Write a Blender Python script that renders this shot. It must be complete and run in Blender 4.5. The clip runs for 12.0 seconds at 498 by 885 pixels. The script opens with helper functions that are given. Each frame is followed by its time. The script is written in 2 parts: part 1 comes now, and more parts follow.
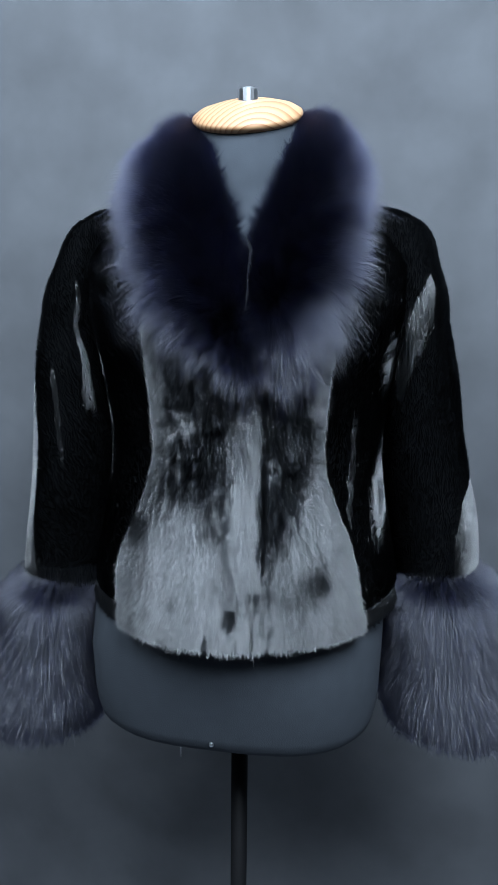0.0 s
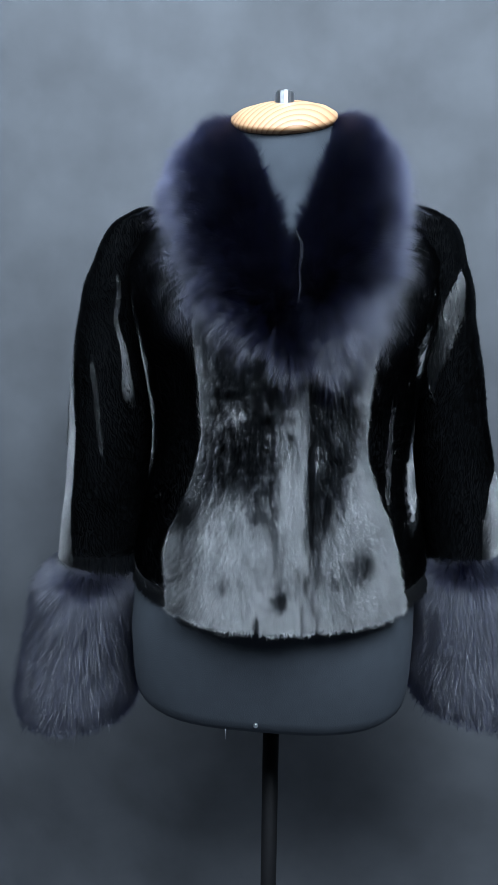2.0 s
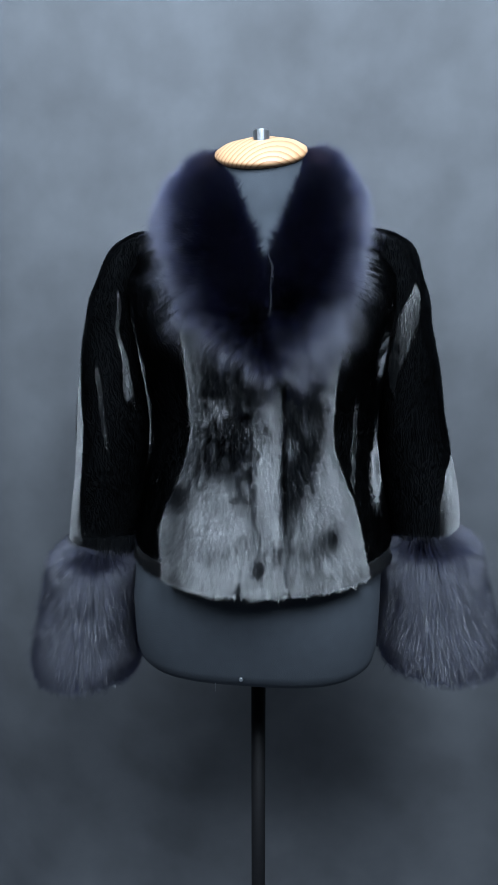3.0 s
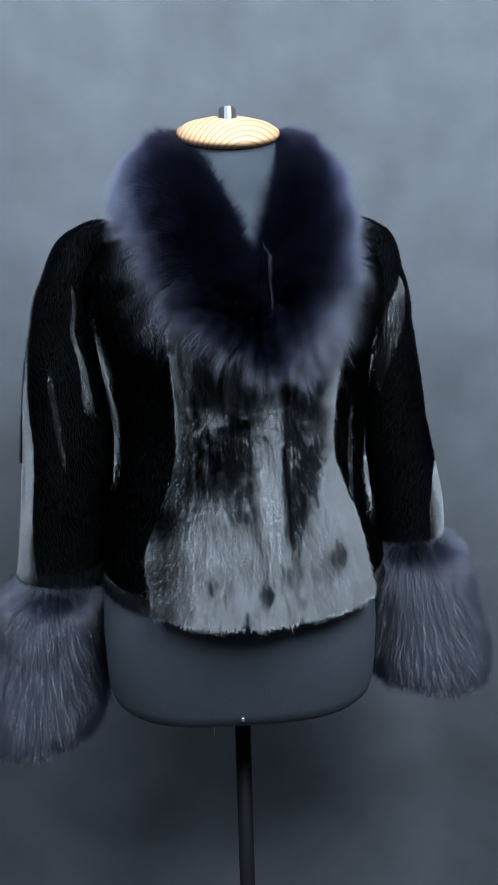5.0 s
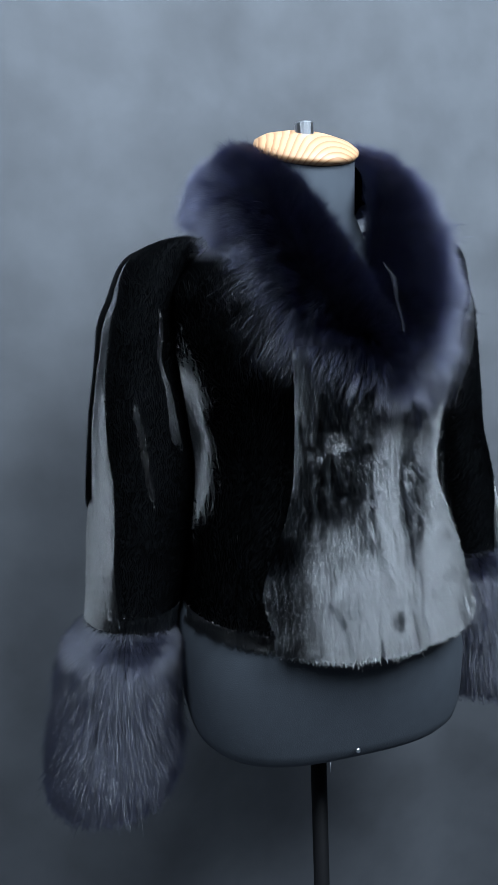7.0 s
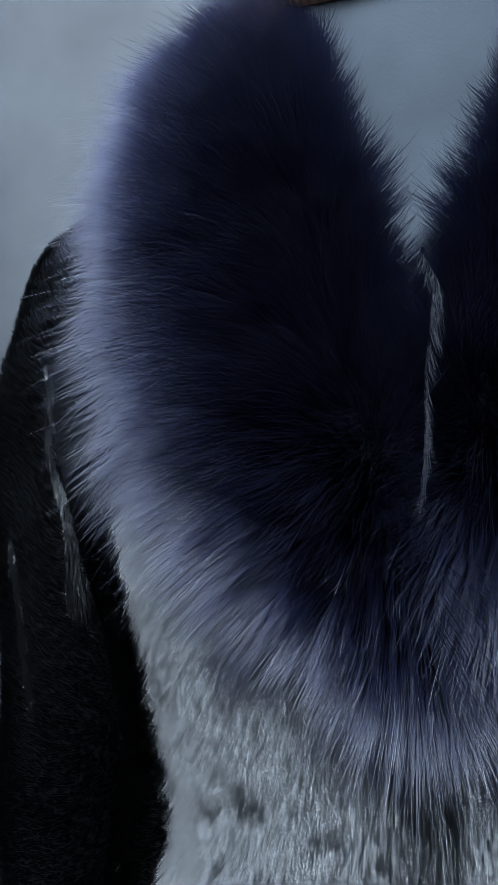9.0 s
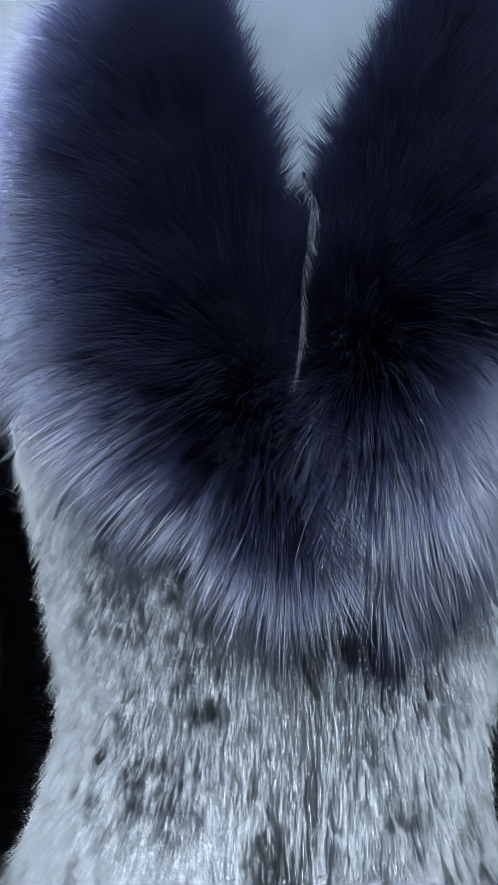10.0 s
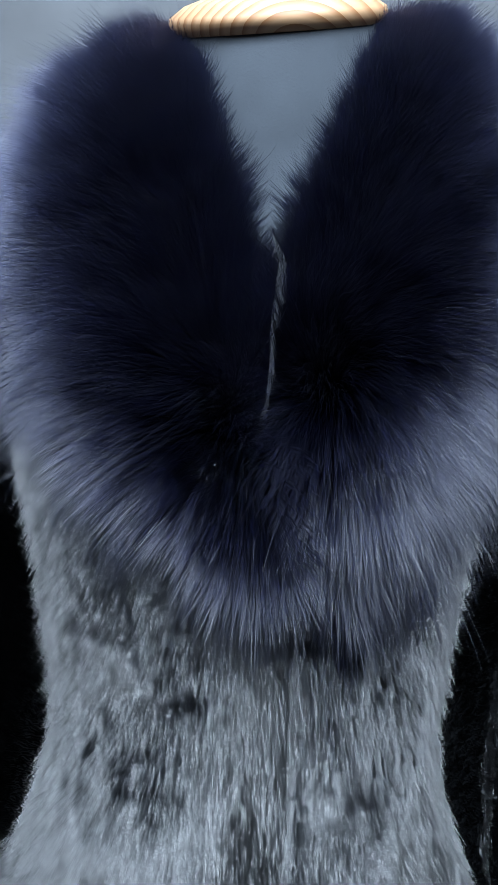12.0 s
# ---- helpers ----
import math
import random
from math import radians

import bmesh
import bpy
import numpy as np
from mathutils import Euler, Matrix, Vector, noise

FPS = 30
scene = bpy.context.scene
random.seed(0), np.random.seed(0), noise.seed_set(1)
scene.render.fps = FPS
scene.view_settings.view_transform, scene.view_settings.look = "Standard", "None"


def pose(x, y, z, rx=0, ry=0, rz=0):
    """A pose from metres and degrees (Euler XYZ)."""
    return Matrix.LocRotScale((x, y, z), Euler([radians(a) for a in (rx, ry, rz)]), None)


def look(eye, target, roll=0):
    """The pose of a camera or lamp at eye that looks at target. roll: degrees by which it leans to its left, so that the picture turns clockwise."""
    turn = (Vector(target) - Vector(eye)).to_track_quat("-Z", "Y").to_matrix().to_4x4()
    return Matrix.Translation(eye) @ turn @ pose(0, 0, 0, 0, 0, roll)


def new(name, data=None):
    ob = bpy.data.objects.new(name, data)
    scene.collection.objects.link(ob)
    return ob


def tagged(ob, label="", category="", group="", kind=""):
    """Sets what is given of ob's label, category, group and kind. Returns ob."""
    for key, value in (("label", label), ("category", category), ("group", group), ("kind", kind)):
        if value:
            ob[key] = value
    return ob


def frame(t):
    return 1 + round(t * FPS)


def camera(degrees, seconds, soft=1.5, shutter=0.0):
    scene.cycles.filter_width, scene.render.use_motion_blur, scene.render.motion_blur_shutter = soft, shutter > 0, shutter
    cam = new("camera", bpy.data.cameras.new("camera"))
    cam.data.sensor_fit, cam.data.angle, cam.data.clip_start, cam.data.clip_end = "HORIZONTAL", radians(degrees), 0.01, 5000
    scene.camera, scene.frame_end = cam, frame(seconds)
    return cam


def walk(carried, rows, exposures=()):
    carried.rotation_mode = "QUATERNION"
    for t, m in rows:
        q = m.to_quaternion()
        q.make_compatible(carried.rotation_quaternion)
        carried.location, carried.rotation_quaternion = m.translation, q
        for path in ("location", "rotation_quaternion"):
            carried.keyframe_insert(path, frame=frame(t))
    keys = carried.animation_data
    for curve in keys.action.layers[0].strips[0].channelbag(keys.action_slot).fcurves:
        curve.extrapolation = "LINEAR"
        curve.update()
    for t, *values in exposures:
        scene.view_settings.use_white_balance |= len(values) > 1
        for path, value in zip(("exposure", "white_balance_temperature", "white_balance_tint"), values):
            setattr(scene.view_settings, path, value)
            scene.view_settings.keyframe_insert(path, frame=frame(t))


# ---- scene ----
cam = camera(40.0, 12.0, soft=1.5)
PATH = [
    (0, (0.13, -0.731, 1.23), (-0.195, 1.208, 0.864), 0.6),
    (0.5, (0.124, -0.729, 1.228), (-0.213, 1.207, 0.859), 0.6),
    (1, (0.1, -0.735, 1.224), (-0.196, 1.21, 0.862), 0.6),
    (1.5, (0.07, -0.747, 1.216), (-0.193, 1.198, 0.836), 0.8),
    (2, (0.062, -0.767, 1.216), (-0.175, 1.189, 0.87), 0.6),
    (2.5, (0.082, -0.821, 1.238), (-0.165, 1.129, 0.869), 1.3),
    (3, (0.103, -0.871, 1.231), (-0.156, 1.08, 0.874), -0.1),
    (3.2, (0.103, -0.887, 1.235), (-0.136, 1.067, 0.885), 0.2),
    (4.8, (0.028, -0.816, 1.221), (0.055, 1.151, 0.862), -0.2),
    (5, (-0.034, -0.794, 1.223), (0.093, 1.172, 0.879), -1.5),
    (5.5, (-0.178, -0.755, 1.236), (0.248, 1.167, 0.882), -2.8),
    (6, (-0.223, -0.744, 1.24), (0.222, 1.172, 0.882), -2.3),
    (6.5, (-0.267, -0.735, 1.235), (0.28, 1.153, 0.866), -2.2),
    (7, (-0.264, -0.725, 1.244), (0.241, 1.181, 0.91), -2.4),
    (7.2, (-0.243, -0.708, 1.247), (0.208, 1.214, 0.927), -2.1),
    (8.8, (0.052, -0.326, 1.277), (-0.620, 1.41, 0.99), -1.6),
    (9, (0.052, -0.323, 1.276), (-0.660, 1.44, 0.975), -1.7),
    (9.5, (0.051, -0.338, 1.258), (-0.490, 1.53, 0.955), 1.5),
    (10, (0.0592, -0.3471, 1.2472), (-0.3167, 1.3346, 0.989), 1.5),
    (10.5, (0.0635, -0.3628, 1.2515), (-0.2332, 1.3346, 1.0088), 2.6),
    (11, (0.0687, -0.3741, 1.2541), (-0.2653, 1.3198, 1.0384), 2.0),
    (11.5, (0.0635, -0.3767, 1.2515), (-0.2897, 1.3146, 1.041), 1.7),
    (12, (0.0661, -0.375, 1.2524), (-0.2575, 1.3215, 1.041), 1.8),
]
EXPOSURES = [(0.0, 0.05), (7.2, 0.05), (8.8, 0.1), (9.0, 0.19), (9.2, 0.66), (9.5, 0.95), (10.0, 1.05), (11.0, 1.25), (11.5, 0.96), (12.0, 0.29)]
walk(cam, [(t, look(eye, target, roll)) for t, eye, target, roll in PATH], EXPOSURES)

# ---- light and room air ----
world = bpy.data.worlds.new("room_air")
scene.world = world
world.use_nodes = True
world.node_tree.nodes["Background"].inputs[0].default_value = (0.72, 0.86, 1.0, 1)
world.node_tree.nodes["Background"].inputs[1].default_value = 0.03


def softbox(name, eye, target, sx, sy, watts, colour, spread=180):
    lamp = bpy.data.lights.new(name, "AREA")
    lamp.shape, lamp.size, lamp.size_y, lamp.energy, lamp.color = "RECTANGLE", sx, sy, watts, colour
    lamp.spread = radians(spread)
    ob = new(name, lamp)
    ob.matrix_world = look(eye, target)
    return ob


softbox("right_softbox", (0.58, -1.12, 2.50), (0.0, 0.0, 1.1), 0.9, 0.7, 95, (0.69, 0.835, 1.0))
softbox("left_softbox", (-0.70, -1.12, 2.50), (0.0, 0.0, 1.1), 0.9, 0.7, 42, (0.69, 0.835, 1.0))
# Added fill lamp with no known source; it brightens the upper backdrop.
softbox("backdrop_fill", (-0.25, 0.18, 2.70), (-0.25, 0.36, 1.4), 1.8, 0.15, 6, (0.69, 0.835, 1.0), 60)


# ---- materials ----
def material(name):
    m = bpy.data.materials.new(name)
    m.use_nodes = True
    m.node_tree.nodes.clear()
    return m, m.node_tree


def node(nt, kind, **settings):
    n = nt.nodes.new(kind)
    for key, value in settings.items():
        if key in n.inputs:
            n.inputs[key].default_value = value
    return n


def plain(name, colour, rough, metal=0.0, scale=40.0, spread=0.25, bump=0.0, bump_scale=300.0, shine=0.5):
    """A surface with two scales of variation in its colour, and fine relief."""
    m, nt = material(name)
    out = node(nt, "ShaderNodeOutputMaterial")
    bsdf = node(nt, "ShaderNodeBsdfPrincipled", Roughness=rough, Metallic=metal)
    bsdf.inputs["Specular IOR Level"].default_value = shine
    where = node(nt, "ShaderNodeTexCoord")
    big = node(nt, "ShaderNodeTexNoise", Scale=scale / 8, Detail=3.0)
    fine = node(nt, "ShaderNodeTexNoise", Scale=scale, Detail=6.0)
    both = node(nt, "ShaderNodeMath")
    both.operation = "ADD"
    ramp = node(nt, "ShaderNodeMapRange")
    ramp.inputs["From Min"].default_value, ramp.inputs["From Max"].default_value = 0.6, 1.4
    ramp.inputs["To Min"].default_value, ramp.inputs["To Max"].default_value = 1 - spread, 1 + spread
    tint = node(nt, "ShaderNodeMix")
    tint.data_type, tint.blend_type = "RGBA", "MULTIPLY"
    tint.inputs["Factor"].default_value = 1.0
    tint.inputs[6].default_value = (*colour, 1)
    for n in (big, fine):
        nt.links.new(where.outputs["Object"], n.inputs["Vector"])
    nt.links.new(big.outputs["Fac"], both.inputs[0])
    nt.links.new(fine.outputs["Fac"], both.inputs[1])
    nt.links.new(both.outputs[0], ramp.inputs["Value"])
    nt.links.new(ramp.outputs[0], tint.inputs[7])
    nt.links.new(tint.outputs[2], bsdf.inputs["Base Color"])
    if bump:
        grain = node(nt, "ShaderNodeTexNoise", Scale=bump_scale, Detail=4.0)
        relief = node(nt, "ShaderNodeBump", Strength=bump, Distance=0.001)
        nt.links.new(where.outputs["Object"], grain.inputs["Vector"])
        nt.links.new(grain.outputs["Fac"], relief.inputs["Height"])
        nt.links.new(relief.outputs[0], bsdf.inputs["Normal"])
    nt.links.new(bsdf.outputs[0], out.inputs[0])
    return m


def hair_material(name, root, tip, rough, radial, ior):
    """Strands whose colour runs from the root to the tip and varies from hair to hair."""
    m, nt = material(name)
    out = node(nt, "ShaderNodeOutputMaterial")
    info = node(nt, "ShaderNodeHairInfo")
    bsdf = node(nt, "ShaderNodeBsdfHairPrincipled")
    bsdf.parametrization = "COLOR"
    bsdf.inputs["Roughness"].default_value = rough
    bsdf.inputs["Radial Roughness"].default_value = radial
    bsdf.inputs["IOR"].default_value = ior
    bsdf.inputs["Random Roughness"].default_value = 0.3
    along = node(nt, "ShaderNodeMix")
    along.data_type = "RGBA"
    along.inputs[6].default_value, along.inputs[7].default_value = (*root, 1), (*tip, 1)
    vary = node(nt, "ShaderNodeMapRange")
    vary.inputs["To Min"].default_value, vary.inputs["To Max"].default_value = 0.55, 1.5
    tint = node(nt, "ShaderNodeMix")
    tint.data_type, tint.blend_type = "RGBA", "MULTIPLY"
    tint.inputs["Factor"].default_value = 1.0
    nt.links.new(info.outputs["Intercept"], along.inputs["Factor"])
    nt.links.new(info.outputs["Random"], vary.inputs["Value"])
    nt.links.new(along.outputs[2], tint.inputs[6])
    nt.links.new(vary.outputs[0], tint.inputs[7])
    nt.links.new(tint.outputs[2], bsdf.inputs["Color"])
    nt.links.new(bsdf.outputs[0], out.inputs[0])
    return m


def wood_material():
    """Pale pine with curved growth rings."""
    m, nt = material("pine")
    out = node(nt, "ShaderNodeOutputMaterial")
    bsdf = node(nt, "ShaderNodeBsdfPrincipled", Roughness=0.55)
    where = node(nt, "ShaderNodeTexCoord")
    place = node(nt, "ShaderNodeMapping")
    place.inputs["Location"].default_value = (-0.022, 0.0, 0.034)
    place.inputs["Rotation"].default_value = (0.22, 0.0, 0.10)
    rings = node(nt, "ShaderNodeTexWave", Scale=60.0, Distortion=0.7, Detail=2.0)
    rings.wave_type, rings.rings_direction, rings.wave_profile = "RINGS", "Y", "SAW"
    rings.inputs["Detail Scale"].default_value = 0.6
    ramp = node(nt, "ShaderNodeValToRGB")
    ramp.color_ramp.elements[0].color = (0.50, 0.29, 0.15, 1)
    ramp.color_ramp.elements[1].color = (0.29, 0.12, 0.042, 1)
    ramp.color_ramp.elements[0].position, ramp.color_ramp.elements[1].position = 0.45, 0.98
    nt.links.new(where.outputs["Object"], place.inputs[0])
    nt.links.new(place.outputs[0], rings.inputs["Vector"])
    nt.links.new(rings.outputs["Fac"], ramp.inputs[0])
    nt.links.new(ramp.outputs[0], bsdf.inputs["Base Color"])
    nt.links.new(bsdf.outputs[0], out.inputs[0])
    return m


MINK = hair_material("mink_hair", (0.0010, 0.0011, 0.0013), (0.0028, 0.0031, 0.0036), 0.155, 0.35, 1.95)
FOX = hair_material("fox_hair", (0.0006, 0.0008, 0.0022), (0.0031, 0.0036, 0.0114), 0.30, 0.5, 1.74)
GUARD = hair_material("silvery_guard_hair", (0.0010, 0.0012, 0.0030), (0.0078, 0.0083, 0.0150), 0.26, 0.45, 1.9)
MINK_SKIN = plain("mink_undercoat", (0.004, 0.0043, 0.0047), 0.95, spread=0.3, shine=0.0)
FOX_SKIN = plain("fox_undercoat", (0.0008, 0.0010, 0.0025), 0.95, spread=0.3, shine=0.0)
FORM_CLOTH = plain("form_jersey", (0.039, 0.045, 0.053), 0.9, scale=60, spread=0.10, shine=0.15, bump=0.25, bump_scale=900)
PALE = hair_material("pale_hair", (0.004, 0.0045, 0.007), (0.012, 0.0125, 0.019), 0.5, 0.6, 1.45)
PINE = wood_material()
PALE_THREAD = plain("pale_thread", (0.25, 0.26, 0.28), 0.8, scale=900, spread=0.2)
CHROME = plain("chrome", (0.62, 0.63, 0.65), 0.28, 1.0, scale=200, spread=0.1)
POLE_PAINT = plain("pole_paint", (0.003, 0.003, 0.0035), 0.6, scale=80, spread=0.2, shine=0.2)
BACKDROP = plain("backdrop_cloth", (0.077, 0.081, 0.088), 0.8, scale=9, spread=0.34)
WALL = plain("wall_paint", (0.02, 0.021, 0.023), 0.8, scale=12, spread=0.05)
FLOOR = plain("floor_boards", (0.14, 0.15, 0.175), 0.6, scale=14, spread=0.2)


# ---- building helpers ----
def part(name, bm, mat, parent=None, label=""):
    """Links a bmesh as one smooth mesh object under a thing or a part."""
    data = bpy.data.meshes.new(name)
    bm.normal_update()
    for f in bm.faces:
        f.smooth = True
    bm.to_mesh(data)
    bm.free()
    data.materials.append(mat)
    ob = new(name, data)
    ob.parent = parent
    return tagged(ob, label)


def lathe(profile, steps=48, cx=0.0, cy=0.0):
    """A closed turned solid from rows of (z, half width, half depth)."""
    bm = bmesh.new()
    rings = []
    for z, a, b in profile:
        rings.append([bm.verts.new((cx + a * math.sin(2 * math.pi * i / steps), cy - b * math.cos(2 * math.pi * i / steps), z)) for i in range(steps)])
    for lo, hi in zip(rings, rings[1:]):
        for i in range(steps):
            bm.faces.new((lo[i], lo[(i + 1) % steps], hi[(i + 1) % steps], hi[i]))
    bm.faces.new(rings[0][::-1])
    bm.faces.new(rings[-1])
    bmesh.ops.recalc_face_normals(bm, faces=bm.faces)
    return bm


def smooth_at(x, xs, ys):
    """A smooth curve through the knots (xs, ys)."""
    xs, ys = np.asarray(xs, float), np.asarray(ys, float)
    m = np.gradient(ys, xs)
    x = np.clip(x, xs[0], xs[-1])
    i = np.clip(np.searchsorted(xs, x, side="right") - 1, 0, len(xs) - 2)
    h = xs[i + 1] - xs[i]
    t = (x - xs[i]) / h
    return ((2 * t**3 - 3 * t**2 + 1) * ys[i] + (t**3 - 2 * t**2 + t) * h * m[i]
            + (3 * t**2 - 2 * t**3) * ys[i + 1] + (t**3 - t**2) * h * m[i + 1])


def frame_of(fn, u, v):
    """Place, unit normal and unit directions along u and v of a surface fn(u, v) over the unit square."""
    e = 1e-3
    p = fn(u, v)
    du = fn(np.minimum(u + e, 1), v) - fn(np.maximum(u - e, 0), v)
    dv = fn(u, np.minimum(v + e, 1)) - fn(u, np.maximum(v - e, 0))
    n = np.cross(du, dv)
    size = np.linalg.norm(n, axis=1, keepdims=True)
    unit = lambda w: w / np.maximum(np.linalg.norm(w, axis=1, keepdims=True), 1e-9)
    return p, n / np.maximum(size, 1e-12), unit(du), unit(dv), size[:, 0]


def facing(fn, inside):
    """The surface fn with u turned round where its normal would point towards the place inside."""
    half = np.array([0.5])
    p, n, _, _, _ = frame_of(fn, half, half)
    return fn if (n[0] @ (p[0] - np.array(inside))) > 0 else (lambda u, v: fn(1 - u, v))


def sheet(fn, nu, nv, thick):
    """A sheet of that thickness over the unit square, its outer face on fn."""
    gu, gv = np.meshgrid(np.linspace(0, 1, nu), np.linspace(0, 1, nv), indexing="ij")
    u, v = gu.ravel(), gv.ravel()
    p, n, _, _, _ = frame_of(fn, u, v)
    q = p - n * thick
    bm = bmesh.new()
    top = [bm.verts.new(c) for c in p]
    low = [bm.verts.new(c) for c in q]
    at = lambda i, j: i * nv + j
    for i in range(nu - 1):
        for j in range(nv - 1):
            k = (at(i, j), at(i + 1, j), at(i + 1, j + 1), at(i, j + 1))
            bm.faces.new([top[c] for c in k])
            bm.faces.new([low[c] for c in reversed(k)])
    rim = [at(i, 0) for i in range(nu)] + [at(nu - 1, j) for j in range(1, nv)] + [at(i, nv - 1) for i in range(nu - 2, -1, -1)] + [at(0, j) for j in range(nv - 2, 0, -1)]
    for a, b in zip(rim, rim[1:] + rim[:1]):
        bm.faces.new((top[b], top[a], low[a], low[b]))
    bmesh.ops.remove_doubles(bm, verts=bm.verts, dist=1e-6)
    return bm


def wobble(p, scale, seed):
    """Smooth noise of about -1 to 1 at places p: a sum of tilted waves."""
    r = np.random.default_rng(seed)
    total = np.zeros(len(p))
    for k in range(7):
        d = r.normal(size=3)
        d *= scale * (0.6 + 0.22 * k) / np.linalg.norm(d)
        total += np.sin(p @ d + r.uniform(0, 6.28))
    return total / 3.2


def fur(parent, fn, count, length, radius, lift, comb, mat, seed, points=5, droop=0.0, clump=0.5, tuft=0.006, jitter=0.12, spread=0.3, sway=0.10, ruffle=6.0, name="fur"):
    """Strands on a surface. lift(u, v, p): degrees off the skin; comb(v, p, dv): the way in which the hairs lie; droop: how far the tips bend down;
    clump and tuft: how much, and over which distances, neighbours draw together; ruffle: degrees by which tufts differ."""
    r = np.random.default_rng(seed)
    g = 60
    cu, cv = np.meshgrid((np.arange(g) + 0.5) / g, (np.arange(g) + 0.5) / g, indexing="ij")
    area = frame_of(fn, cu.ravel(), cv.ravel())[4]
    cell = r.choice(g * g, size=count, p=area / area.sum())
    u = (cell // g + r.random(count)) / g
    v = (cell % g + r.random(count)) / g
    p, n, du, dv, _ = frame_of(fn, u, v)
    key = np.floor(p / np.array(tuft) + 0.35 * np.stack([wobble(p, 500, 3), wobble(p, 500, 4), wobble(p, 500, 5)], 1)).astype(np.int64)
    key = key @ np.array([73856093, 19349663, 83492791])
    _, first, group = np.unique(key, return_index=True, return_inverse=True)
    tilt = r.normal(size=(len(first), 4))[group]
    way = comb(v, p, dv)
    way = way - n * np.sum(way * n, axis=1, keepdims=True)
    way /= np.maximum(np.linalg.norm(way, axis=1, keepdims=True), 1e-9)
    way += jitter * r.normal(size=way.shape)
    way += 0.012 * ruffle * tilt[:, :3]
    way += sway * np.stack([wobble(p, 90, seed + 5), wobble(p, 90, seed + 6), wobble(p, 90, seed + 7)], 1)
    way /= np.linalg.norm(way, axis=1, keepdims=True)
    up = np.radians(lift(v, p) + 60 * jitter * r.normal(size=count) + ruffle * tilt[:, 3])[:, None]
    size = (length(v, p) * (1 + spread * (r.uniform(-1, 0.6, count) + 0.22 * tilt[:, 0])) * np.where(r.random(count) > 0.90, 1.3, 1.0))[:, None]
    t = np.linspace(0, 1, points)
    start = way * np.cos(up * 1.25) + n * np.sin(up * 1.25)
    end = way * np.cos(up * 0.75) + n * np.sin(up * 0.75) + np.array([0, 0, -1.0]) * droop
    pts = p[:, None, :] + size[:, None, :] * (t[None, :, None] * start[:, None, :] + (t**2)[None, :, None] * 0.5 * (end - start)[:, None, :])
    pts += clump * (t**1.5)[None, :, None] * (pts[first][group] - pts)
    data = bpy.data.hair_curves.new("fur")
    data.add_curves([points] * count)
    data.position_data.foreach_set("vector", pts.astype(np.float32).ravel())
    width = data.attributes.get("radius") or data.attributes.new("radius", "FLOAT", "POINT")
    taper = np.interp(t, [0, 0.5, 1], [1.0, 0.85, 0.15])
    width.data.foreach_set("value", (radius * r.uniform(0.6, 1.3, (count, 1)) * taper[None, :]).astype(np.float32).ravel())
    data.materials.append(mat)
    ob = new(name, data)
    ob.parent = parent
    return tagged(ob, kind="stuff")


# ---- the room ----
def slab(name, x0, y0, z0, x1, y1, z1, mat, label):
    bm = bmesh.new()
    bmesh.ops.create_cube(bm, size=1)
    for w in bm.verts:
        w.co = ((x0 + x1) / 2 + w.co.x * (x1 - x0), (y0 + y1) / 2 + w.co.y * (y1 - y0), (z0 + z1) / 2 + w.co.z * (z1 - z0))
    ob = part(name, bm, mat)
    for f in ob.data.polygons:
        f.use_smooth = False
    return tagged(ob, label, kind="structure")


# Unseen floor; its tone is set for the light it bounces upwards.
slab("floor", -2.1, -2.6, -0.3, 2.1, 0.8, -0.2, FLOOR, "unseen grey floor")
# Unseen ceiling and walls close the room, dark so that little light bounces.
slab("ceiling", -2.1, -2.6, 2.75, 2.1, 0.8, 2.85, WALL, "plain dark ceiling")
slab("wall_north", -2.0, 0.7, -0.2, 2.0, 0.8, 2.75, WALL, "plain dark painted wall behind the backdrop")
slab("wall_south", -2.0, -2.6, -0.2, 2.0, -2.5, 2.75, WALL, "plain dark painted wall")
slab("wall_west", -2.1, -2.6, -0.2, -2.0, 0.8, 2.75, WALL, "plain dark painted wall")
slab("wall_east", 2.0, -2.6, -0.2, 2.1, 0.8, 2.75, WALL, "plain dark painted wall")


def drape(u, v):
    """The hanging backdrop, with shallow folds that fade towards its top."""
    x = (u - 0.5) * 3.4
    z = 2.8 * v - 0.195
    deep = 1.1 - 0.75 * v
    y = 0.36 + deep * (0.022 * np.sin(7.0 * x + 0.8 * z) + 0.016 * np.sin(17 * x + 1.3 * np.sin(2 * z)) + 0.006 * np.sin(4 * z + 3 * x))
    return np.stack([x, y, z], 1)


tagged(part("backdrop", sheet(drape, 120, 50, 0.003), BACKDROP), "slate-grey cloth backdrop hanging in soft folds", "backdrop", kind="structure")

# ---- dress form ----
form = tagged(new("dress_form"), "charcoal jersey dress form with pine neck cap on a black pole", "dress form")
torso = lathe([(0.792, 0.115, 0.090), (0.7925, 0.148, 0.120), (0.796, 0.1575, 0.129), (0.803, 0.1635, 0.135), (0.814, 0.166, 0.139), (0.836, 0.1675, 0.144), (0.88, 0.167, 0.156), (0.93, 0.162, 0.160), (0.97, 0.148, 0.142),
                     (1.05, 0.122, 0.105), (1.15, 0.125, 0.11), (1.22, 0.14, 0.115), (1.28, 0.135, 0.10), (1.31, 0.105, 0.075), (1.33, 0.066, 0.055), (1.36, 0.0535, 0.049), (1.422, 0.052, 0.048)], 64)
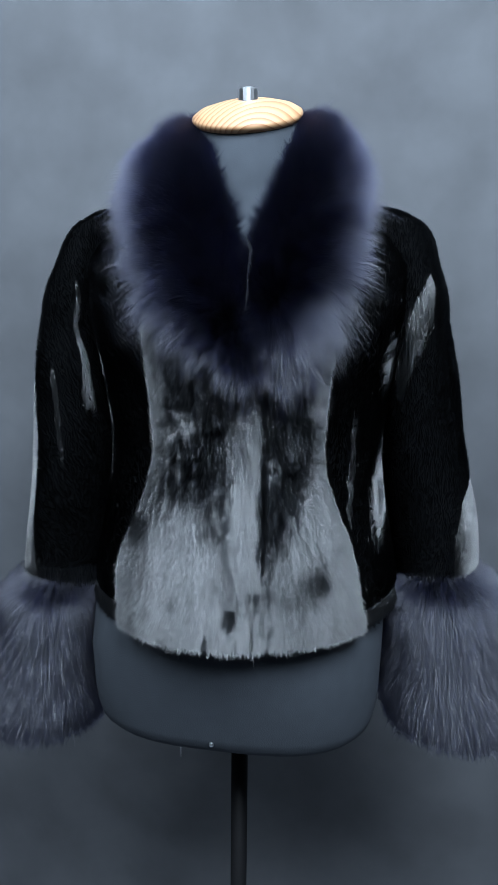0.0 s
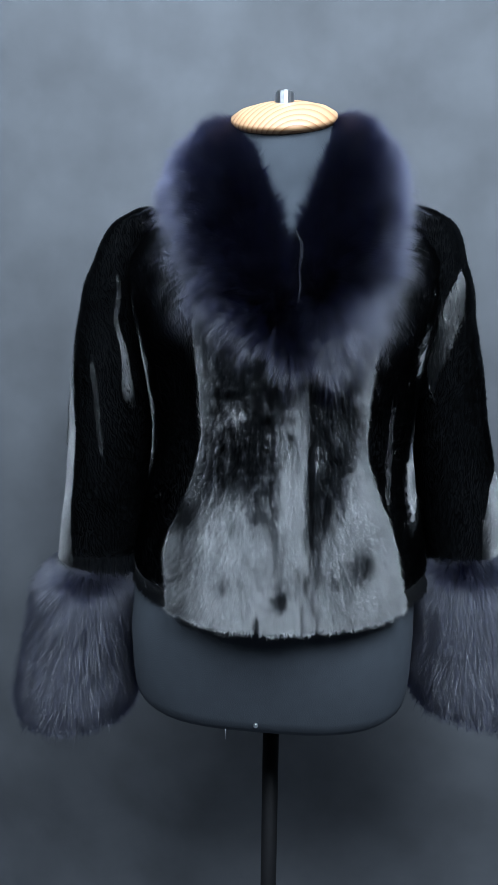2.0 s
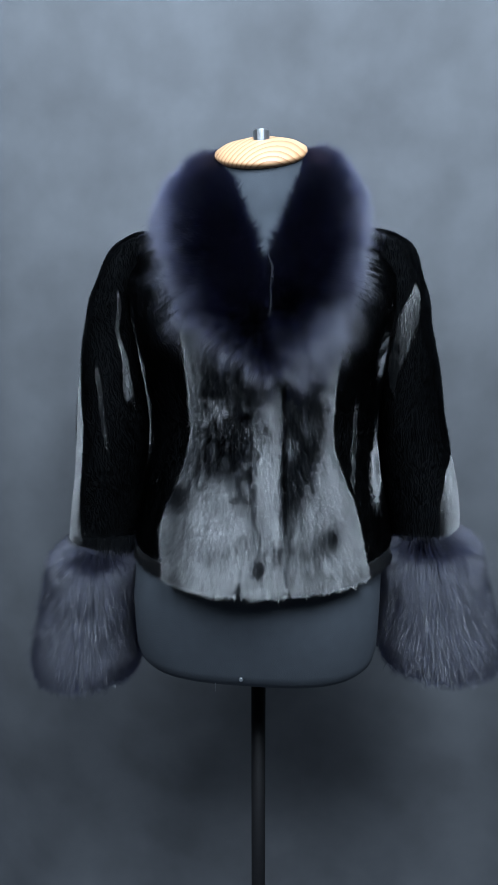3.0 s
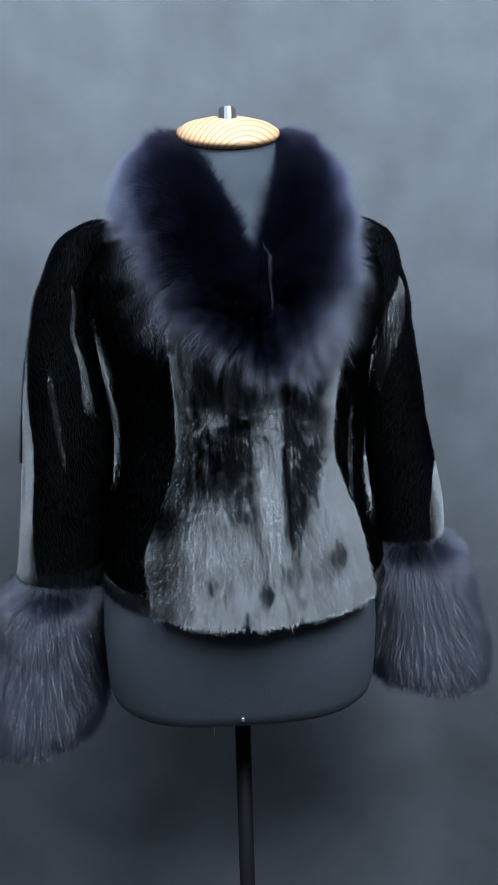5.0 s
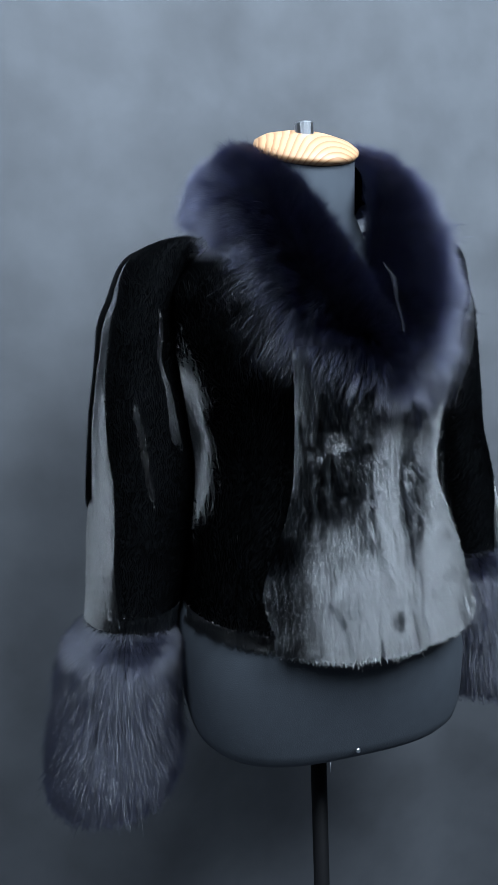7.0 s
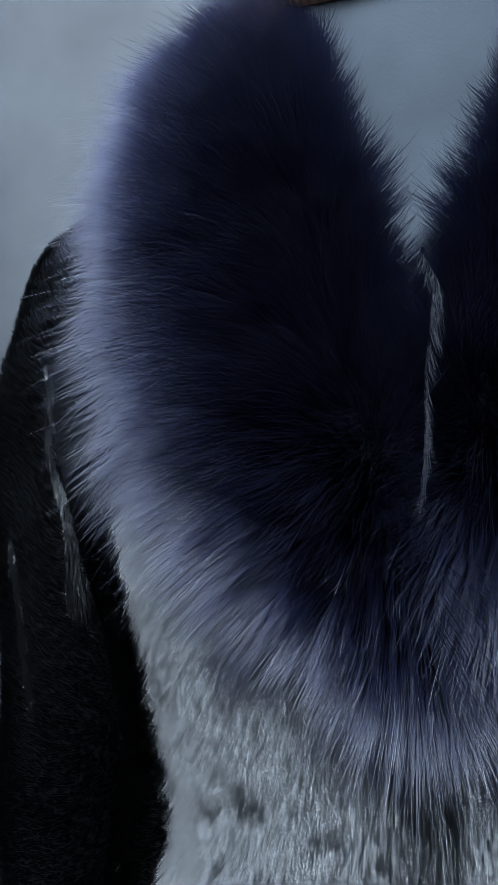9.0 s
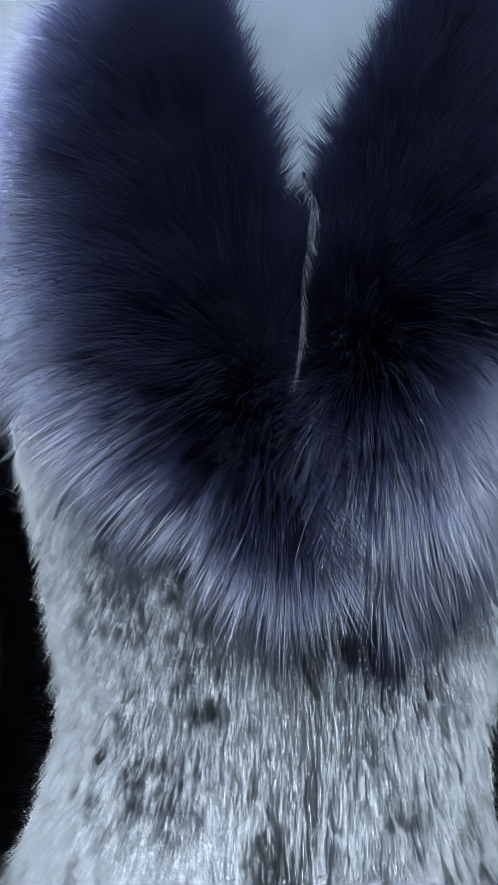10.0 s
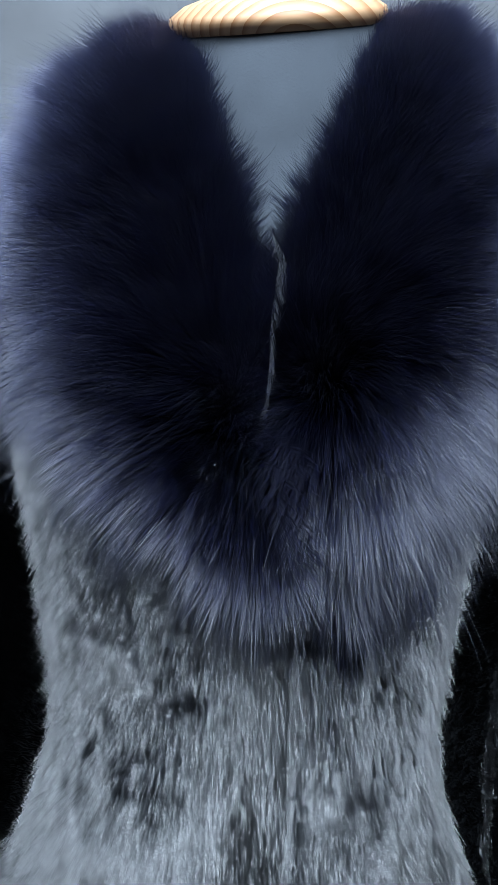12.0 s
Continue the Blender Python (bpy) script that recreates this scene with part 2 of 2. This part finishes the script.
for w in torso.verts:
    w.co.x += 0.004 * min(1, max(0, (w.co.z - 1.34) / 0.06))
    w.co.z += 0.32 * w.co.y * min(1, max(0, (w.co.z - 1.34) / 0.06))
    square = min(1, max(0, (0.925 - w.co.z) / 0.06))
    if square > 0:
        c, d = abs(w.co.x) / 0.166 + 1e-9, abs(w.co.y) / 0.142 + 1e-9
        grow = 1 + square * ((c * c + d * d) ** 0.5 / (c ** 2.9 + d ** 2.9) ** (1 / 2.9) - 1)
        w.co.x, w.co.y = w.co.x * grow * (1 - 0.05 * square), w.co.y * grow * (1 - 0.06 * square)
part("torso", torso, FORM_CLOTH, form)
cap = lathe([(-0.0075, 0.044, 0.044), (-0.0072, 0.048, 0.048), (-0.004, 0.0535, 0.0535), (0.0, 0.0562, 0.0562), (0.003, 0.0555, 0.0555), (0.008, 0.047, 0.047), (0.0125, 0.030, 0.030), (0.0145, 0.008, 0.008)], 64)
cap = part("neck_cap", cap, PINE, form, "pale pine cap with growth rings")
cap.matrix_basis = pose(0.003, -0.003, 1.427, 26, 0, 0)
knob = lathe([(0.0, 0.0100, 0.0100), (0.0178, 0.0100, 0.0100), (0.0194, 0.0092, 0.0092), (0.0199, 0.0060, 0.0060)], 16)
knob = part("knob", knob, CHROME, cap, "polished metal knob")
for f in knob.data.polygons:
    f.use_smooth = False
knob.matrix_basis = cap.matrix_basis.inverted() @ pose(0.003, 0.0, 1.434)
part("pole", lathe([(-0.2, 0.010, 0.010), (0.793, 0.010, 0.010)], 24), POLE_PAINT, form, "black painted pole")
for where in ((0.004, -0.0425, 1.404), (-0.005, -0.1325, 0.811)):
    head = lathe([(0.0, 0.0026, 0.0026), (0.0012, 0.0024, 0.0024), (0.0020, 0.0012, 0.0012)], 12)
    part("screw", head, CHROME, form, "small bright screw head").matrix_basis = pose(*where, 90, 0, 0)

part("thread", lathe([(0.7935, 0.0002, 0.0002), (0.805, 0.0002, 0.0002)], 6, -0.036, -0.1335), PALE_THREAD, form, "loose pale thread at the lower edge")

# ---- fur jacket ----
jacket = tagged(new("fur_jacket"), "short black mink jacket with navy fox collar and cuffs", "jacket")
SPIN, SHIFT = radians(5), 0.006
HEIGHTS = [0.905, 0.95, 1.0, 1.05, 1.10, 1.15, 1.20, 1.25, 1.29, 1.315, 1.335]
WIDTH = [0.166, 0.163, 0.155, 0.147, 0.143, 0.148, 0.156, 0.162, 0.158, 0.13, 0.075]
FRONT = [0.170, 0.167, 0.153, 0.138, 0.128, 0.134, 0.145, 0.145, 0.130, 0.105, 0.066]
BACK = [0.145, 0.140, 0.125, 0.115, 0.108, 0.112, 0.118, 0.118, 0.11, 0.09, 0.062]
SEAM = ([0.905, 0.945, 1.03, 1.10, 1.16, 1.25, 1.335], [0.80, 0.796, 0.744, 0.624, 0.603, 0.60, 0.55])
CLOSING = 0.15


def blob(a, b, wide):
    return np.exp(-((a - b) / wide) ** 2)


def step(x, lo, hi):
    t = np.clip((x - lo) / (hi - lo), 0, 1)
    return t * t * (3 - 2 * t)


def turn(x, y, z):
    return np.stack([SHIFT + x * np.cos(SPIN) - y * np.sin(SPIN), x * np.sin(SPIN) + y * np.cos(SPIN), z], 1)


def body(angle, z, out=0.0):
    """The jacket's body at an angle from its front (plus: towards +x) and a height."""
    a = smooth_at(z, HEIGHTS, WIDTH) + out
    b = np.where(np.cos(angle) > 0, smooth_at(z, HEIGHTS, FRONT), smooth_at(z, HEIGHTS, BACK)) + out
    return turn(a * np.sin(angle), -b * np.cos(angle), z)


def hem(angle):
    return 0.939 - 0.006 * np.sin(angle * 0.5) ** 2


def panel(edge_a, edge_b, out, top=1.335):
    """A panel of the body between two angles that may change with height; v runs down."""
    def fn(u, v):
        rough = (edge_a(1.1 + 0 * v) + edge_b(1.1 + 0 * v)) / 2
        z = top + (hem(rough) - top) * v
        angle = edge_a(z) + (edge_b(z) - edge_a(z)) * u
        return body(angle, z, out + 0.004 * np.sin(np.pi * u))
    return fn


seam_at = lambda z: smooth_at(z, *SEAM)
side_at = lambda z: np.full_like(z, 1.75)
left_seam = lambda z: 0.080 * step(z, 0.98, 1.05) + 0.115 * step(z, 1.01, 0.94) - seam_at(z)
right_seam = lambda z: seam_at(z) - 0.055 * step(z, 1.0, 1.08)
PANELS = [
    ("front_panel", left_seam, lambda z: np.full_like(z, CLOSING), 0.004, 1),
    ("front_panel", lambda z: np.full_like(z, CLOSING - 0.06), right_seam, 0.001, 1),
    ("side_panel", lambda z: -side_at(z), left_seam, -0.003, 0),
    ("side_panel", right_seam, side_at, -0.003, 0),
    ("back_panel", side_at, lambda z: np.full_like(z, 2 * math.pi - 1.75), 0.0, 0),
]


MARKS = [(0.092, 0.994, 0.010), (0.056, 1.154, 0.006), (0.019, 0.969, 0.006), (0.0, 0.945, 0.0055), (0.038, 0.934, 0.006), (0.038, 0.986, 0.005), (0.004, 1.130, 0.005)]


def front_lift(v, p):
    """Degrees off the skin, from degrees off the upright: the nap leans a little out, and further out in a slanting field above the
    waist, in a wedge beside the closing and along the outer seam; it parts at the closing and at a few small marks."""
    x, z = p[:, 0], p[:, 2]
    streak = wobble(p * np.array([1, 1, 0.10]), 900, 28)
    out = np.interp(z, [0.92, 0.95, 1.0, 1.05, 1.10, 1.15, 1.20], [48, 47, 44, 41, 38, 35, 34]) + 8 * np.minimum(x / 0.1, 1.2) ** 2
    rim = 1.074 + 0.55 * x + 0.004 * wobble(p, 90, 13)
    field = step(z, rim - 0.028, rim + 0.026) * (1 - 0.15 * step(z, 1.150, 1.180)) * step(x, 0.044, 0.012) * (1 - 0.25 * step(x, 0.0, 0.020)) * (0.80 + 0.17 * streak)
    field -= 0.65 * blob(x, -0.024, 0.008) * blob(z, 1.138, 0.010) + 0.3 * blob(x, -0.061, 0.005) * step(z, 1.08, 1.11)
    field *= 1 - 0.4 * step(x, -0.030, -0.050) * step(z, 1.08, 1.11)
    field += 0.45 * blob(x, 0.002, 0.014) * blob(z, 1.050, 0.028) * (0.7 + 0.5 * streak)
    reach = np.interp(z, [0.99, 1.05, 1.10, 1.16], [0.047, 0.066, 0.082, 0.088])
    wedge = step(x, 0.034, 0.042) * step(x, reach + 0.012, reach - 0.010) * step(z, 0.985, 1.05) * (0.72 + 0.22 * streak)
    field += wedge * (1 - 0.9 * blob(x, 0.087, 0.008) * blob(z, 1.155, 0.014))
    field += 0.45 * step(x, -0.046, -0.074) * step(z, 1.055, 1.030)
    field -= 0.8 * blob(x, 0.032, 0.004)
    out = out + (25 + 14 * np.clip(-x / 0.05, 0, 1)) * np.clip(field, 0, 1)
    flat = 0.12 * np.clip(wobble(p * np.array([1, 1, 0.15]), 220, 8), 0, 1) + (0.22 + 0.18 * step(z, 1.01, 0.985)) * blob(x, 0.0375 + 0.02 * np.clip(1.0 - z, 0, 1) + 0.0012 * np.sin(140 * z), 0.0018)
    for mx, mz, wide in MARKS:
        out = out + 25 * np.clip(1.3 * blob(x, mx + 0.001 * streak, wide * 0.85) * blob(z, mz, wide * 1.15), 0, 1) * (0.75 + 0.3 * streak)
    out = out + 6.5 * step(x, -0.030, -0.090) * step(z, 1.09, 1.04)
    flat = np.clip(flat, 0, 1)
    out = out * (1 - flat) + 2 * flat
    slope = np.degrees(np.arctan(-(smooth_at(z + 0.004, HEIGHTS, FRONT) - smooth_at(z - 0.004, HEIGHTS, FRONT)) / 0.008))
    return np.maximum(out - slope, -4) + 3.5 * wobble(p * np.array([1, 1, 0.12]), 480, 18)


def fall(v, p, dv):
    return np.tile(np.array([0.0, 0.0, -1.0]), (len(p), 1))


def armhole(p):
    """How much a place belongs to the ruffled strip of nap beside the armhole."""
    z = p[:, 2]
    line = np.where(p[:, 0] < 0, smooth_at(z, [1.0, 1.06, 1.11, 1.17, 1.25], [0.153, 0.141, 0.137, 0.142, 0.150]), smooth_at(z, [0.98, 1.06, 1.11, 1.17, 1.25], [0.150, 0.150, 0.150, 0.150, 0.165]))
    wide = np.where(p[:, 0] < 0, 0.011, 0.009) + 0.003 * wobble(p * np.array([0.3, 0.3, 1]), 130, 31)
    streak = 0.45 * blob(p[:, 0], 0.120 + 0.06 * np.clip(z - 1.08, 0, 1), 0.004) * blob(z, 1.09, 0.06) * (p[:, 1] < 0.0)
    return streak + blob(np.abs(p[:, 0]), line, wide) * np.where(p[:, 0] < 0, 1.15 * blob(z, 1.13, 0.085), 0.5 * blob(z, 1.185, 0.035) + 0.9 * blob(z, 1.055, 0.045)) * (p[:, 1] < 0.0)


def plush(p, strip):
    """1 beside the ruffled strips, where the short nap stands up like velvet, else 0."""
    return 1.0 * (strip + 0.16 * wobble(p * np.array([1, 1, 0.3]), 1600, 52) + 0.06 * wobble(p, 300, 54) < 0.32) * (p[:, 2] > 0.948)


def nap_length(v, p):
    return np.full(len(p), 0.0105)


def side_length(p, strip):
    return 0.0095 - 0.0040 * plush(p, strip) - 0.0015 * step(p[:, 2], 1.26, 1.29)


def side_lift(v, p):
    return 2 + 1.5 * wobble(p, 40, 9) + 8 * armhole(p) + 26 * step(p[:, 2], 0.946, 0.936) + (41 + 7 * wobble(p, 150, 53)) * plush(p, armhole(p))


def side_fall(v, p, dv):
    lean = armhole(p)
    up = plush(p, lean)
    return np.stack([0 * lean, (0.12 - 0.97 * lean) * (1 - up) - 0.8 * up, -1 + 1.55 * up], 1)


for k, (name, ea, eb, out, bright) in enumerate(PANELS):
    fn = facing(panel(ea, eb, out, 1.225 if bright else 1.335), (0, 0, 1.1))
    ob = part(name, sheet(fn, 26, 40, 0.004), MINK_SKIN, jacket)
    fur(ob, fn, 260000 if bright else (120000 if name == "side_panel" else 50000), nap_length if bright else (lambda v, p: side_length(p, armhole(p))), 0.0001 if bright else 0.00017,
        front_lift if bright else side_lift, fall if bright else side_fall, MINK, 20 + k, points=4, clump=0.28, tuft=(0.0012, 0.0012, 0.008) if bright else (0.0009, 0.0009, 0.009), jitter=0.05 if bright else 0.04, sway=0.05, ruffle=2.5 if bright else 1.2)
    if bright:
        fur(ob, fn, 26000, lambda v, p: np.full(len(p), 0.0118), 0.00015, front_lift, fall, MINK, 70 + k, points=4, clump=0.15, tuft=(0.003, 0.003, 0.012), jitter=0.06, sway=0.05, ruffle=3.2, name="guard_hair")


SLEEVE_Z = [1.294, 1.329, 1.324, 1.27, 1.22, 1.17, 1.10, 1.0, 0.90]
SLEEVE_X = {-1: [0.098, 0.124, 0.146, 0.174, 0.184, 0.188, 0.188, 0.201, 0.218], 1: [0.098, 0.124, 0.145, 0.164, 0.174, 0.183, 0.190, 0.210, 0.221]}
SLEEVE_Y = {-1: 0.018, 1: 0.044}


def sleeve(side):
    """A sleeve from the shoulder down; u runs round it from its inner side over the front, v down."""
    z_k, x_k = SLEEVE_Z, SLEEVE_X[side]
    y_k = [0.040, 0.040, 0.040, 0.036, 0.030, 0.024, 0.019, 0.017, 0.016] if side < 0 else [0.040, 0.040, 0.042, 0.046, 0.046, 0.045, 0.044, 0.044, 0.044]
    a_k = [0.004, 0.020, 0.035, 0.041, 0.044, 0.048, 0.056, 0.055, 0.049] if side < 0 else [0.004, 0.020, 0.035, 0.042, 0.043, 0.044, 0.046, 0.050, 0.047]
    b_k = [0.004, 0.066, 0.080, 0.081, 0.077, 0.073, 0.068, 0.063, 0.060]
    v_k = np.array([0, 0.03, 0.07, 0.15, 0.27, 0.39, 0.55, 0.78, 1.0])

    def fn(u, v):
        z, x, y, a, b = (smooth_at(v, v_k, row) for row in (z_k, x_k, y_k, a_k, b_k))
        f = 2 * np.pi * u * side
        crease = 1 + 0.04 * np.sin(3 * f + 9 * v) * np.sin(np.pi * v)
        return np.stack([side * x - side * a * crease * np.cos(f), y - side * b * crease * np.sin(f), z], 1)
    return fn


def cuff(side):
    def fn(u, v):
        f = 2 * np.pi * u * side
        z = (0.936 if side < 0 else 0.962) - (0.190 if side < 0 else 0.182) * v
        a = 0.040 + 0.014 * step(v, -0.02, 0.16) + 0.010 * step(v, 0.2, 1.0) + (0 if side < 0 else 0.006 * v)
        return np.stack([side * ((0.222 if side < 0 else 0.220) + 0.026 * v) - side * a * np.cos(f), (0.006 if side < 0 else 0.034) - side * (a + 0.006) * np.sin(f), z], 1)
    return fn


def back_strip(p):
    """How much a place lies on the sleeve's outer back panel, whose nap sweeps forward."""
    z, left = p[:, 2], p[:, 0] < 0
    down = [-c for c in SLEEVE_Z]
    x = np.abs(p[:, 0]) - np.where(left, smooth_at(-z, down, SLEEVE_X[-1]), smooth_at(-z, down, SLEEVE_X[1]))
    angle = np.degrees(np.arctan2(x / 0.046, -(p[:, 1] - np.where(left, SLEEVE_Y[-1], SLEEVE_Y[1])) / 0.064))
    edge = np.where(left, np.interp(z, [0.93, 1.0, 1.06, 1.12, 1.26], [21, 37, 42, 50, 56]), np.interp(z, [0.93, 1.0, 1.04, 1.08, 1.25], [20, 26, 45, 108, 112]))
    far = np.where(left, np.interp(z, [1.0, 1.07], [178, 84]), 178)
    return step(angle, edge, edge + 3) * step(angle, far, far - 10)


def sleeve_fall(v, p, dv):
    lean = back_strip(p)
    up = plush(p, front_strip(p) + lean)
    return np.stack([0 * lean, (0.12 - 0.72 * lean) * (1 - up) - 0.8 * up, -1 + 1.55 * up], 1)


def front_strip(p):
    """How much a place lies on the ruffled strip of nap that runs down the front of the sleeve's upper half."""
    x, z = p[:, 0], p[:, 2]
    ragged = 0.003 * wobble(p * np.array([0.3, 0.3, 1]), 110, 44)
    middle = np.interp(z, [1.14, 1.184, 1.226, 1.262], [0.165, 0.171, 0.180, 0.190])
    wide = np.interp(z, [1.14, 1.184, 1.226, 1.262, 1.275], [0.002, 0.009, 0.014, 0.006, 0.0])
    right = step(np.abs(x - middle - ragged), wide + 0.001, wide - 0.004) * step(z, 1.14, 1.15)
    seam = np.interp(z, [1.13, 1.17, 1.22, 1.29], [0.157, 0.164, 0.170, 0.172])
    left = step(np.abs(x + seam - 0.5 * ragged), np.interp(z, [1.16, 1.20], [0.007, 0.003]), 0.001) * step(z, 1.12, 1.14) * step(z, 1.28, 1.24)
    outer = np.interp(z, [1.05, 1.17], [0.186, 0.198])
    left = left + 0.7 * blob(-x, outer, 0.0035) * step(z, 1.06, 1.09) * step(z, 1.19, 1.16)
    return np.where(x > 0, right, left) * (p[:, 1] < 0.03)


def sleeve_lift(v, p):
    return 0.5 + 1.5 * wobble(p, 40, 9) + back_strip(p) * (7 + 3 * wobble(p * np.array([1, 1, 0.25]), 700, 12)) + 11 * front_strip(p) + (41 + 7 * wobble(p, 150, 53)) * plush(p, front_strip(p) + back_strip(p))


def cuff_lift(v, p):
    """Degrees off the skin: standing out round the top, falling over below."""
    return 27 + 12 * step(v, 0.45, 0.12) + 4 * wobble(p, 60, 9)


for side in (-1, 1):
    fn = facing(sleeve(side), (side * 0.2, 0, 1.1))
    ob = part("sleeve", sheet(fn, 48, 50, 0.003), MINK_SKIN, jacket)
    fur(ob, fn, 190000, lambda v, p: side_length(p, front_strip(p) + back_strip(p)), 0.00016, sleeve_lift, sleeve_fall, MINK, 40 + side, points=4, clump=0.22, tuft=(0.002, 0.002, 0.006), jitter=0.04, sway=0.04, ruffle=1.2)
    fn = facing(cuff(side), (side * 0.23, 0, 0.85))
    ob = part("cuff", sheet(fn, 40, 20, 0.003), FOX_SKIN, jacket, "fluffy navy fox cuff")
    fur(ob, fn, 90000, lambda v, p: 0.010 + 0.016 * step(v, 0.0, 0.22) - 0.010 * step(v, 0.75, 1.0), 0.00012, cuff_lift, lambda v, p, dv: dv, FOX, 50 + side, points=6, droop=0.10, clump=0.26, tuft=(0.0024, 0.0024, 0.005), sway=0.07, jitter=0.12, ruffle=5.0)
    fur(ob, fn, 6000, lambda v, p: 0.011 + 0.019 * step(v, 0.0, 0.22) - 0.011 * step(v, 0.75, 1.0), 0.00023, cuff_lift, lambda v, p, dv: dv, GUARD, 80 + side, points=6, droop=0.12, clump=0.3, tuft=(0.004, 0.004, 0.006), sway=0.08, jitter=0.14, ruffle=6.0, name="guard_hair")


def collar(side):
    """One half of the shawl collar: u from the nape to the front point, v from the neckline over the roll to the outer edge."""
    k = [0.0, 0.18, 0.36, 0.52, 0.68, 0.84, 1.0]
    left = side < 0
    nx = [0.0, 0.044 if left else 0.038, 0.056 if left else 0.049, 0.041, 0.011, -0.006 if left else 0.006, -0.022 if left else 0.022]
    ny = [0.070, 0.058, 0.020, -0.050, -0.102, -0.134, -0.144]
    nz = [1.405, 1.412, 1.424, 1.374, 1.281, 1.243, 1.192]
    ox = [0.0, 0.70, 0.78, 0.85, 0.93, 0.80, 0.35]
    oy = [0.9, 0.55, 0.25, 0.08, 0.24, 0.18, 0.05] if left else [0.9, 0.65, 0.50, 0.45, 0.45, 0.25, 0.05]
    oz = [-0.5, -0.75, -0.95, -0.62, -0.40, -0.75, -0.93]
    wk = [0.080, 0.078, 0.078 if left else 0.063, 0.078 if left else 0.061, 0.095 if left else 0.085, 0.068 if left else 0.070, 0.026]
    bk = [0.018, 0.014, 0.011, 0.022, 0.034, 0.024, 0.008]

    def fn(u, v):
        n = np.stack([smooth_at(u, k, row) for row in (nx, ny, nz)], 1)
        o = np.stack([smooth_at(u, k, row) for row in (ox, oy, oz)], 1)
        o /= np.linalg.norm(o, axis=1, keepdims=True)
        e = 1e-3
        ahead = np.stack([smooth_at(np.minimum(u + e, 1), k, row) - smooth_at(np.maximum(u - e, 0), k, row) for row in (nx, ny, nz)], 1)
        up = np.cross(ahead, o)
        up /= np.linalg.norm(up, axis=1, keepdims=True)
        w = smooth_at(u, k, wk)[:, None]
        b = smooth_at(u, k, bk)[:, None]
        q = n + o * w * v[:, None] + up * b * (np.sin(np.pi * v) ** 0.8)[:, None]
        q[:, 0] *= side
        q[:, 0] += 0.006 + 0.014 * step(u, 0.3, 0.7)
        return q
    return fn


def tongue(p):
    """How much a place lies on the lower end of the overlapping half, whose hair hangs straight down."""
    return step(p[:, 0], 0.020, 0.032) * step(p[:, 2], 1.270, 1.236)


def collar_length(v, p):
    return (1 + 0.13 * wobble(p, 150, 33)) * (0.024 - 0.002 * step(v, 0.14, 0.0) + 0.007 * step(v, 0.0, 0.25) + 0.006 * v - 0.008 * step(p[:, 2], 1.31, 1.40) - 0.008 * step(p[:, 2], 1.25, 1.19))


def collar_lift(v, p):
    """Degrees off the skin: upright on the roll, falling over towards the outer edge."""
    return 86 - (72 - 15 * tongue(p)) * step(v + 0.55 * tongue(p), 0.58, 1.04) + 24 * step(v, 0.22, 0.0) + 48 * step(v, 0.5, 0.95) * step(p[:, 2], 1.29, 1.35) + (1.5 + 11 * step(v, 0.4, 0.75) * step(p[:, 2], 1.225, 1.26)) * wobble(p, 130, 9)


def collar_comb(v, p, dv):
    low = step(p[:, 2], 1.31, 1.19)
    return dv * (1 - 0.3 * low - 0.45 * tongue(p))[:, None] + np.array([0, 0, -1.2]) * (0.45 + 0.55 * low + 0.5 * tongue(p))[:, None] + np.array([0, -0.6, 0.5]) * step(p[:, 2], 1.29, 1.35)[:, None]


for side in (-1, 1):
    fn = facing(collar(side), (side * 0.06, 0.02, 1.25))
    ob = part("collar", sheet(fn, 40, 24, 0.004), FOX_SKIN, jacket, "thick navy fox shawl collar")
    fur(ob, fn, 150000, collar_length, 0.0001, collar_lift, collar_comb, FOX, 60 + side, points=7, droop=0.10, clump=0.24, tuft=(0.0040, 0.0040, 0.0040), sway=0.12, jitter=0.16, ruffle=7.5, spread=0.42)
    fur(ob, fn, 11000, collar_length, 0.00020, collar_lift, collar_comb, GUARD, 90 + side, points=7, droop=0.14, clump=0.3, tuft=(0.005, 0.005, 0.005), sway=0.08, jitter=0.18, ruffle=7.0, name="guard_hair")


def meeting_edge(u, v):
    """A narrow strip at the inner edge of the collar's one half, where the two halves meet under the neck."""
    wide = 0.0007 + 0.0016 * np.exp(-((u - 0.22) / 0.16) ** 2) + 0.0006 * np.exp(-((u - 0.8) / 0.12) ** 2)
    return np.stack([0.0265 + 0.004 * step(u, 0.0, 0.22) + 0.0008 * np.sin(9 * u) + wide * (v - 0.5), -0.136 - 0.028 * u, 1.297 - 0.060 * u], 1)


fn = facing(meeting_edge, (0.02, 0, 1.25))
ob = part("collar_edge", sheet(fn, 24, 3, 0.0004), FOX_SKIN, jacket, "pale wispy line where the collar halves meet")
fur(ob, fn, 240, lambda v, p: np.full(len(p), 0.008), 0.00005, lambda v, p: np.full(len(p), 16.0), lambda v, p, dv: np.tile(np.array([0.12, 0.0, -1.0]), (len(p), 1)), PALE, 99, points=5, clump=0.2, tuft=(0.002, 0.002, 0.004), jitter=0.10, sway=0.2, ruffle=4.0)
